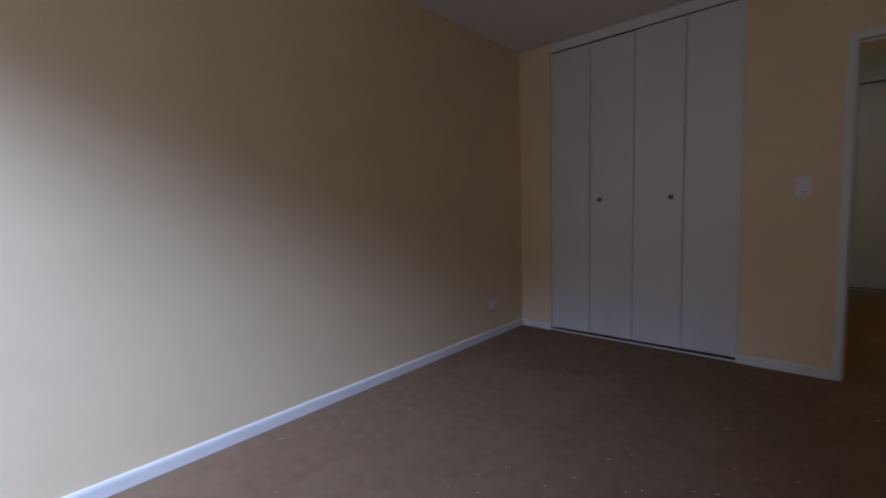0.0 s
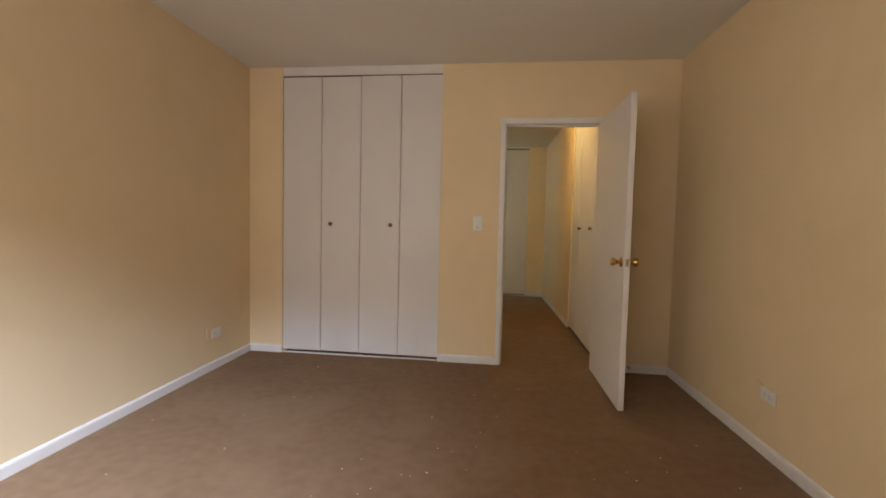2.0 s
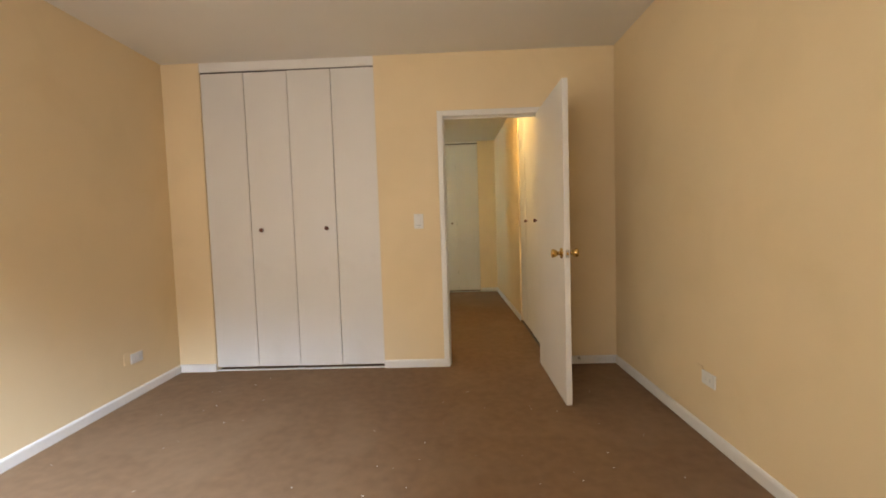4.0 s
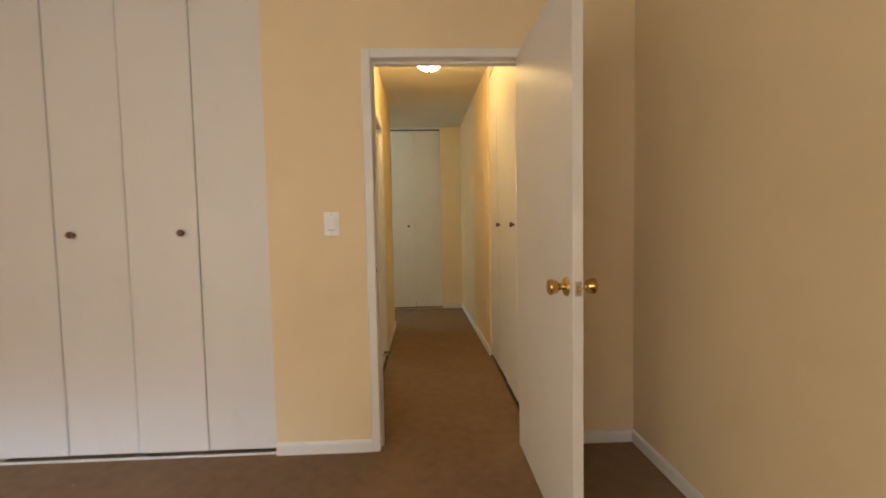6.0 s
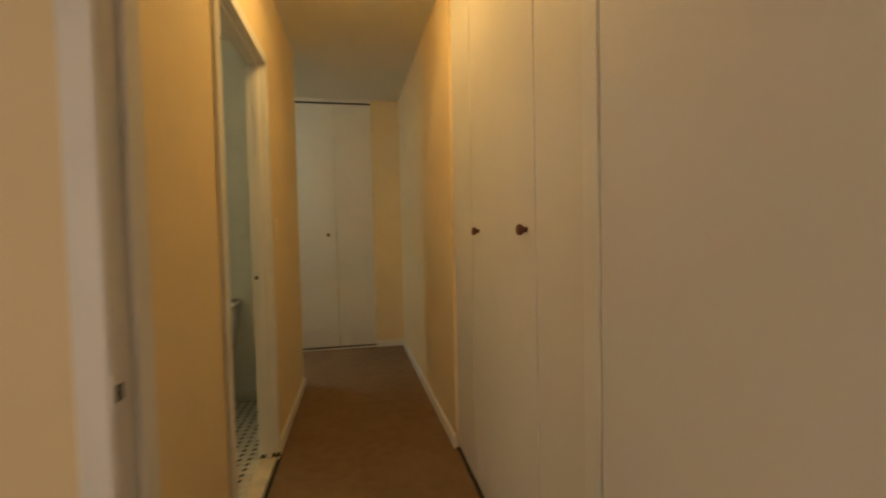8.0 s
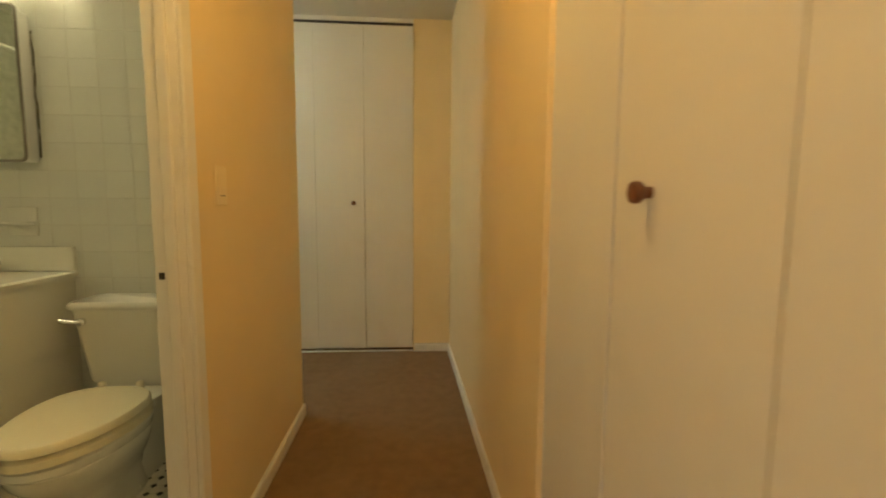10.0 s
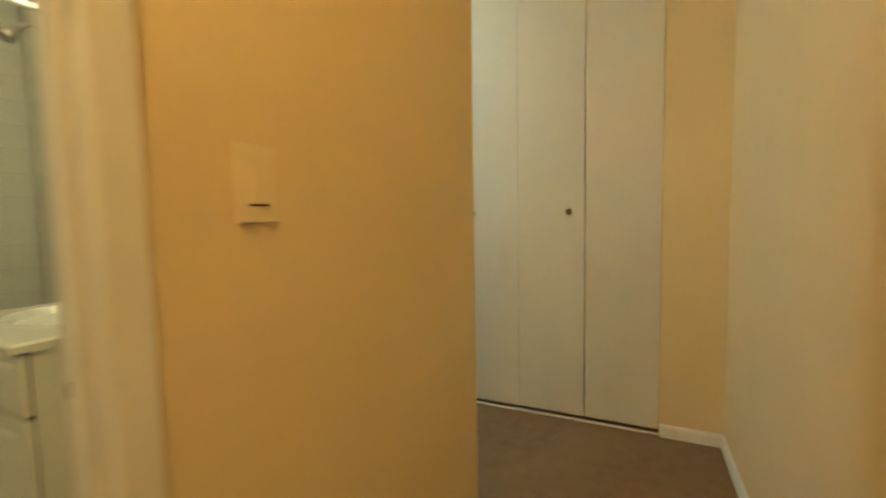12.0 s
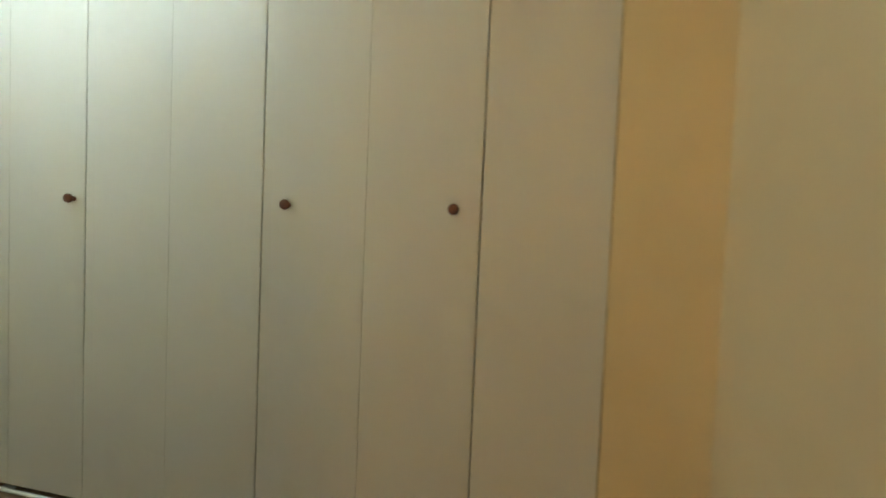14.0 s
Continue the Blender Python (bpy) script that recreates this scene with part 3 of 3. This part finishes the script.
def rounded(cx, cy, hx, hy, z, r, n=6):
    pts = []
    for k, (sx, sy) in enumerate(((1, 1), (-1, 1), (-1, -1), (1, -1))):
        for i in range(n + 1):
            a = math.pi / 2 * (k + i / n)
            pts.append((cx + sx * (hx - r) + r * math.cos(a), cy + sy * (hy - r) + r * math.sin(a), z))
    return pts


part("tank", loft([rounded(TC, 2.445, 0.165, 0.075, 0.375, 0.04), rounded(TC, 2.445, 0.188, 0.085, 0.405, 0.04), rounded(TC, 2.44, 0.215, 0.092, 0.60, 0.035),
                   rounded(TC, 2.438, 0.228, 0.096, 0.715, 0.03)]), PORCELAIN, toilet, smooth=True)
part("tank_lid", loft([rounded(TC, 2.438, 0.236, 0.102, 0.716, 0.03), rounded(TC, 2.438, 0.242, 0.106, 0.722, 0.03), rounded(TC, 2.438, 0.242, 0.106, 0.738, 0.03),
                       rounded(TC, 2.438, 0.232, 0.098, 0.748, 0.03)]), PORCELAIN, toilet, smooth=True)
lev = part("flush_lever", tube([(TC - 0.178, 2.338, 0.668), (TC - 0.178, 2.318, 0.668), (TC - 0.192, 2.314, 0.670), (TC - 0.240, 2.308, 0.678)], 0.010), CHROME, toilet, "chrome flush lever", smooth=True)
part("lever_boss", lathe([(0.016, 2.345), (0.016, 2.330), (0.011, 2.325)], "y", (TC - 0.178, 0, 0.668), 16), CHROME, lev, smooth=True)


def egg(cy, hx, front, back, z, n=40):
    pts = []
    for i in range(n):
        a = 2 * math.pi * i / n
        s, c = math.sin(a), math.cos(a)
        ry = back if s > 0 else 1.03 * front
        e = 0.80 if s > 0 else 1.0
        pts.append((TC + 0.006 + 1.045 * hx * math.copysign(abs(c) ** e, c), cy + ry * math.copysign(abs(s) ** e, s), z))
    return pts


CY = 2.075
part("bowl", loft([egg(2.12, 0.112, 0.18, 0.20, 0.014), egg(2.12, 0.106, 0.172, 0.19, 0.05), egg(2.12, 0.100, 0.158, 0.18, 0.11), egg(2.11, 0.116, 0.185, 0.18, 0.16),
                   egg(2.09, 0.150, 0.232, 0.19, 0.215), egg(CY, 0.172, 0.255, 0.20, 0.265), egg(CY, 0.180, 0.272, 0.20, 0.305), egg(CY, 0.178, 0.270, 0.20, 0.309),
                   egg(CY, 0.181, 0.276, 0.205, 0.314), egg(CY, 0.182, 0.277, 0.205, 0.338), egg(CY, 0.176, 0.270, 0.20, 0.345)]), PORCELAIN, toilet, smooth=True)
part("pedestal_back", loft([rounded(TC, 2.33, 0.10, 0.14, 0.014, 0.05), rounded(TC, 2.33, 0.10, 0.14, 0.28, 0.05), rounded(TC, 2.36, 0.15, 0.15, 0.34, 0.05), rounded(TC, 2.36, 0.16, 0.15, 0.374, 0.05)]), PORCELAIN, toilet, smooth=True)
part("seat", loft([egg(CY, 0.172, 0.270, 0.185, 0.348), egg(CY, 0.187, 0.288, 0.195, 0.353), egg(CY, 0.187, 0.288, 0.195, 0.377), egg(CY, 0.172, 0.272, 0.182, 0.384)]), SEATM, toilet, "bone plastic toilet seat", smooth=True)
part("seat_lid", loft([egg(CY, 0.170, 0.270, 0.180, 0.388), egg(CY, 0.184, 0.285, 0.192, 0.394), egg(CY, 0.183, 0.282, 0.192, 0.412), egg(CY, 0.176, 0.274, 0.186, 0.420),
                       egg(CY, 0.12, 0.19, 0.12, 0.424)]), SEATM, toilet, "closed bone plastic toilet lid", smooth=True)
for s in (-1, 1):
    part("hinge_post", lathe([(0.014, 0.385), (0.014, 0.425), (0.010, 0.43)], "z", (TC + s * 0.075, 2.283, 0), 14), SEATM, toilet, smooth=True)
    part("bolt_cap", lathe([(0.014, 0.03), (0.012, 0.045), (0.001, 0.05)], "z", (TC + s * 0.108, 2.18, 0), 12), PORCELAIN, toilet, smooth=True)

# ---------------------------------------------------------------- bathtub and shower
UX1, UZ = -1.712, 0.312
tub = thing("bathtub", ((TX0 + UX1) / 2, 1.75, 0.014), "white enamel alcove bathtub with tall apron", "bathtub")
ux, uy, uhx, uhy = (TX0 + 0.010 + UX1) / 2, (TY0 + TY1 - 0.012) / 2, (UX1 - TX0 - 0.010) / 2, (TY1 - 0.012 - TY0) / 2
part("shell", loft([rounded(ux, uy, uhx, uhy, UZ - 0.03, 0.012), rounded(ux, uy, uhx, uhy, UZ - 0.012, 0.012), rounded(ux, uy, uhx - 0.008, uhy - 0.004, UZ, 0.012),
                    rounded(ux, uy, uhx - 0.062, uhy - 0.07, UZ, 0.10), rounded(ux, uy, uhx - 0.075, uhy - 0.085, UZ - 0.015, 0.10),
                    rounded(ux, uy, uhx - 0.10, uhy - 0.13, UZ - 0.20, 0.10), rounded(ux, uy, uhx - 0.15, uhy - 0.20, UZ - 0.275, 0.08)], False, True), TUBM, tub, smooth=True)
part("apron", box(UX1 - 0.03, UX1 - 0.006, TY0, TY1 - 0.013, 0.014, UZ - 0.028, 0.004), TUBM, tub)
sh = thing("wall_shower", (-2.14, TY1, 2.06), "brushed nickel shower head on a bent arm", "shower head")
sx, sz = -2.16, 2.085
part("flange", lathe([(0.030, TY1 - 0.012), (0.030, TY1 - 0.016), (0.018, TY1 - 0.026)], "y", (sx, 0, sz), 20), NICKEL, sh, smooth=True)
part("arm", tube([(sx, TY1 - 0.012, sz), (sx, TY1 - 0.07, sz + 0.008), (sx, TY1 - 0.11, sz - 0.002), (sx, TY1 - 0.145, sz - 0.034)], 0.0105), NICKEL, sh, smooth=True)
hd = part("head", lathe([(0.013, 0), (0.016, -0.012), (0.017, -0.03), (0.029, -0.045), (0.034, -0.075), (0.031, -0.082), (0.001, -0.083)], "z", (0, 0, 0), 24), NICKEL, sh, smooth=True)
hd.matrix_parent_inverse = Matrix.Identity(4)
hd.matrix_basis = sh.matrix_basis.inverted() @ pose(sx, TY1 - 0.142, sz - 0.030, rx=-42)
rod = thing("shower_rod", (-1.80, 1.7, 2.03), "white shower curtain rod between tiled walls", "shower rod")
part("rod", tube([(-1.80, TY0, 2.03), (-1.80, TY1 - 0.012, 2.03)], 0.0135), PLASTIC, rod, smooth=True)
part("flange", lathe([(0.028, TY1 - 0.012), (0.026, TY1 - 0.022), (0.016, TY1 - 0.028)], "y", (-1.80, 0, 2.03), 20), PLASTIC, rod, smooth=True)

# ---------------------------------------------------------------- medicine cabinet, light, dishes
MX0, MX1, MZ0, MZ1, MYF = -1.645, -1.158, 1.334, 1.984, 2.468
mc = thing("medicine_cabinet", ((MX0 + MX1) / 2, TY1, MZ0), "mirrored medicine cabinet with rounded metal frame", "medicine cabinet")
part("body", box(MX0 + 0.02, MX1 - 0.012, MYF + 0.022, TY1 - 0.012, MZ0 + 0.004, MZ1 - 0.02, 0.004), WHITE, mc)


def rrect(x0, x1, z0, z1, y, r, n=6):
    return [(x, y, z) for x, z, _ in rounded((x0 + x1) / 2, (z0 + z1) / 2, (x1 - x0) / 2, (z1 - z0) / 2, 0, r, n)]


part("door_back", loft([rrect(MX0, MX1, MZ0, MZ1, MYF + 0.024, 0.028), rrect(MX0, MX1, MZ0, MZ1, MYF + 0.0045, 0.028)]), WHITE, mc, "white metal cabinet door back")
part("frame", loft([rrect(MX0 - 0.001, MX1 + 0.001, MZ0 - 0.001, MZ1 + 0.001, MYF + 0.005, 0.028), rrect(MX0 - 0.001, MX1 + 0.001, MZ0 - 0.001, MZ1 + 0.001, MYF, 0.028), rrect(MX0 + 0.004, MX1 - 0.004, MZ0 + 0.004, MZ1 - 0.004, MYF - 0.003, 0.026),
                    rrect(MX0 + 0.010, MX1 - 0.010, MZ0 + 0.010, MZ1 - 0.010, MYF, 0.022)], True, False), FRAME_METAL, mc, "thin metal mirror frame", smooth=True)
part("mirror", loft([rrect(MX0 + 0.010, MX1 - 0.010, MZ0 + 0.010, MZ1 - 0.010, MYF + 0.004, 0.022), rrect(MX0 + 0.010, MX1 - 0.010, MZ0 + 0.010, MZ1 - 0.010, MYF + 0.0005, 0.022)]), MIRROR, mc)
ck = thing("wall_crack", (MX1 + 0.08, TY1 - 0.012, 1.65), "dark peeling crack along the cabinet edge", "crack")
random.seed(5)
part("crack", tube([(MX1 - 0.008 + random.uniform(-0.004, 0.004), TY1 - 0.013, 1.36 + 0.045 * k) for k in range(13)], 0.0032, 6), RUST, ck)

lt = thing("vanity_light", (-1.38, TY1, 2.10), "lit wraparound vanity light above the mirror", "wall light")
LX0, LX1 = -1.79, -1.00
part("backplate", box(LX0 + 0.02, LX1 - 0.02, TY1 - 0.04, TY1 - 0.012, 2.10, 2.24, 0.003), WHITE, lt)
prof = [(0.0, 2.095), (0.055, 2.088), (0.095, 2.10), (0.118, 2.14), (0.118, 2.19), (0.095, 2.235), (0.055, 2.25), (0.0, 2.25)]
part("diffuser", loft([[(x, TY1 - 0.040 - d * 0.97, 2.17 + (z - 2.17) * 0.97) for d, z in prof] for x in (LX0 + 0.008, LX1 - 0.008)]), GLOW_BATH, lt, "glowing white diffuser", smooth=True)
for x in (LX0, LX1):
    part("end_cap", loft([[(x + e, TY1 - 0.038 - d * k, 2.17 + (z - 2.17) * k) for d, z in prof] for e, k in ((-0.007, 0.97), (-0.004, 1.03), (0.004, 1.03), (0.007, 1.0))]), NICKEL, lt, "metal end cap")
part("trim_strip", box(LX0 + 0.03, LX1 - 0.03, TY1 - 0.105, TY1 - 0.040, 2.072, 2.084, 0.003), NICKEL, lt, "metal trim strip")

for k, xc in enumerate((-1.598, -1.258)):
    so = thing("ceramic_wall_holder", (xc, TY1 - 0.012, 1.07), "white ceramic holder set into the tiled wall", "soap dish", "ceramic wall holders")
    part("plate", box(xc - 0.062, xc + 0.062, TY1 - 0.024, TY1 - 0.011, 1.012, 1.142, 0.006, 2), PORCELAIN, so)
    part("shelf", loft([rounded(xc, TY1 - 0.05, 0.055, 0.034, 1.062, 0.02), rounded(xc, TY1 - 0.05, 0.06, 0.038, 1.070, 0.02), rounded(xc, TY1 - 0.05, 0.058, 0.036, 1.079, 0.02),
                        rounded(xc, TY1 - 0.05, 0.048, 0.027, 1.073, 0.015)]), PORCELAIN, so, smooth=True)

# ---------------------------------------------------------------- tiles
P, G = 0.122, 0.0019


def tile_mesh(name, w, h, mat):
    bm = bmesh.new()
    loft([[(-w / 2, 0, -h / 2), (w / 2, 0, -h / 2), (w / 2, 0, h / 2), (-w / 2, 0, h / 2)],
          [(-w / 2, -0.0006, -h / 2), (w / 2, -0.0006, -h / 2), (w / 2, -0.0006, h / 2), (-w / 2, -0.0006, h / 2)],
          [(-w / 2 + 0.003, -0.0014, -h / 2 + 0.003), (w / 2 - 0.003, -0.0014, -h / 2 + 0.003), (w / 2 - 0.003, -0.0014, h / 2 - 0.003), (-w / 2 + 0.003, -0.0014, h / 2 - 0.003)]], False, True, bm)
    me = bpy.data.meshes.new(name)
    bm.to_mesh(me)
    bm.free()
    me.materials.append(mat)
    return me


random.seed(11)
full = tile_mesh("tile", P - G, P - G, TILE)


def lay_tiles(parent, cols, rows, z0, place, spin):
    for r in range(rows):
        for c in range(cols):
            ob = new("tile", full)
            x, y, z = place(c, z0 + (r + 0.5) * P)
            ob.matrix_basis = pose(x, y, z, random.uniform(-0.22, 0.22), 0, spin + random.uniform(-0.22, 0.22))
            ob.parent = parent


lay_tiles(wall_bath_back, 16, 18, 0.33, lambda c, z: (TX0 + 0.012 + (c + 0.5) * P, TY1 - 0.0086, z), 0)
lay_tiles(wall_bath_tub, 12, 18, 0.33, lambda c, z: (TX0 + 0.0086, TY1 - 0.012 - (c + 0.5) * P, z), 90)

# the rest of the tiled back wall, beside and under the fixtures
bm = bmesh.new()
for r in range(-3, 18):
    for c in range(19):
        if r >= 0 and c < 16:
            continue
        x, z = TX0 + 0.012 + (c + 0.5) * P, 0.33 + (r + 0.5) * P
        if x + P / 2 > HX0 - 0.085 or z < 0.06:
            continue
        loft([[(x - P / 2 + G / 2 + i, TY1 - d, z - P / 2 + G / 2 + i), (x + P / 2 - G / 2 - i, TY1 - d, z - P / 2 + G / 2 + i),
               (x + P / 2 - G / 2 - i, TY1 - d, z + P / 2 - G / 2 - i), (x - P / 2 + G / 2 + i, TY1 - d, z + P / 2 - G / 2 - i)] for d, i in ((0.0086, 0), (0.0092, 0), (0.010, 0.003))], False, True, bm)
part("tile_field", bm, TILE, wall_bath_back)["kind"] = "stuff"

# mosaic floor: octagons with black dots
Q = 0.052


def oct_mesh():
    h, k = Q / 2 - 0.0012, Q * 0.27
    ring = [(h, -h + k), (h, h - k), (h - k, h), (-h + k, h), (-h, h - k), (-h, -h + k), (-h + k, -h), (h - k, -h)]
    bm = loft([[(x, y, 0) for x, y in ring], [(x, y, 0.003) for x, y in ring], [(x * 0.96, y * 0.96, 0.004) for x, y in ring]], False, True)
    me = bpy.data.meshes.new("mosaic_tile")
    bm.to_mesh(me)
    bm.free()
    me.materials.append(MOSW)
    return me


om = oct_mesh()
dots, rest = bmesh.new(), bmesh.new()
count = 0
hx = HX0 - 0.082
for i in range(29):
    for j in range(33):
        x, y = hx - (i + 0.5) * Q, TY0 + 0.01 + (j + 0.5) * Q
        if x < UX1 + 0.02 or y > TY1 - 0.03:
            continue
        if y > 1.0 and y < 2.2 and count < 300 and (i < 10 or y < 1.95):
            ob = new("mosaic_tile", om)
            ob.location = (x, y, 0.0135)
            ob.parent = floor_bath
            count += 1
        else:
            h, k = Q / 2 - 0.0012, Q * 0.27
            ring = [(h, -h + k), (h, h - k), (h - k, h), (-h + k, h), (-h, h - k), (-h, -h + k), (-h + k, -h), (h - k, -h)]
            loft([[(x + a, y + b, 0.0135) for a, b in ring], [(x + a, y + b, 0.0172) for a, b in ring]], False, True, rest)
        s = Q * 0.25
        dx, dy = x - Q / 2, y + Q / 2
        loft([[(dx + s * a, dy + s * b, zz) for a, b in ((1, 0), (0, 1), (-1, 0), (0, -1))] for zz in (0.0135, 0.0173)], False, True, dots)
part("mosaic_dots", dots, MOSB, floor_bath, "black mosaic dots")["kind"] = "stuff"
part("mosaic_field", rest, MOSW, floor_bath)["kind"] = "stuff"

# lint and crumbs trodden into the carpet
random.seed(21)
crumbs = bmesh.new()
for k in range(110):
    x, y = random.uniform(-2.1, 1.2), random.uniform(-3.6, -0.2)
    a, w = random.uniform(0, 3.14), random.uniform(0.001, 0.0030)
    c, d = math.cos(a) * w * random.uniform(1, 2.4), math.sin(a) * w
    loft([[(x - c, y - d, zz), (x + d, y - c * 0.5, zz), (x + c, y + d, zz), (x - d, y + c * 0.5, zz)] for zz in (0.0, 0.002)], False, True, crumbs)
tagged(mesh_object("carpet_lint", crumbs, PLASTIC), "pale crumbs and lint scattered on the carpet", "lint", kind="stuff")
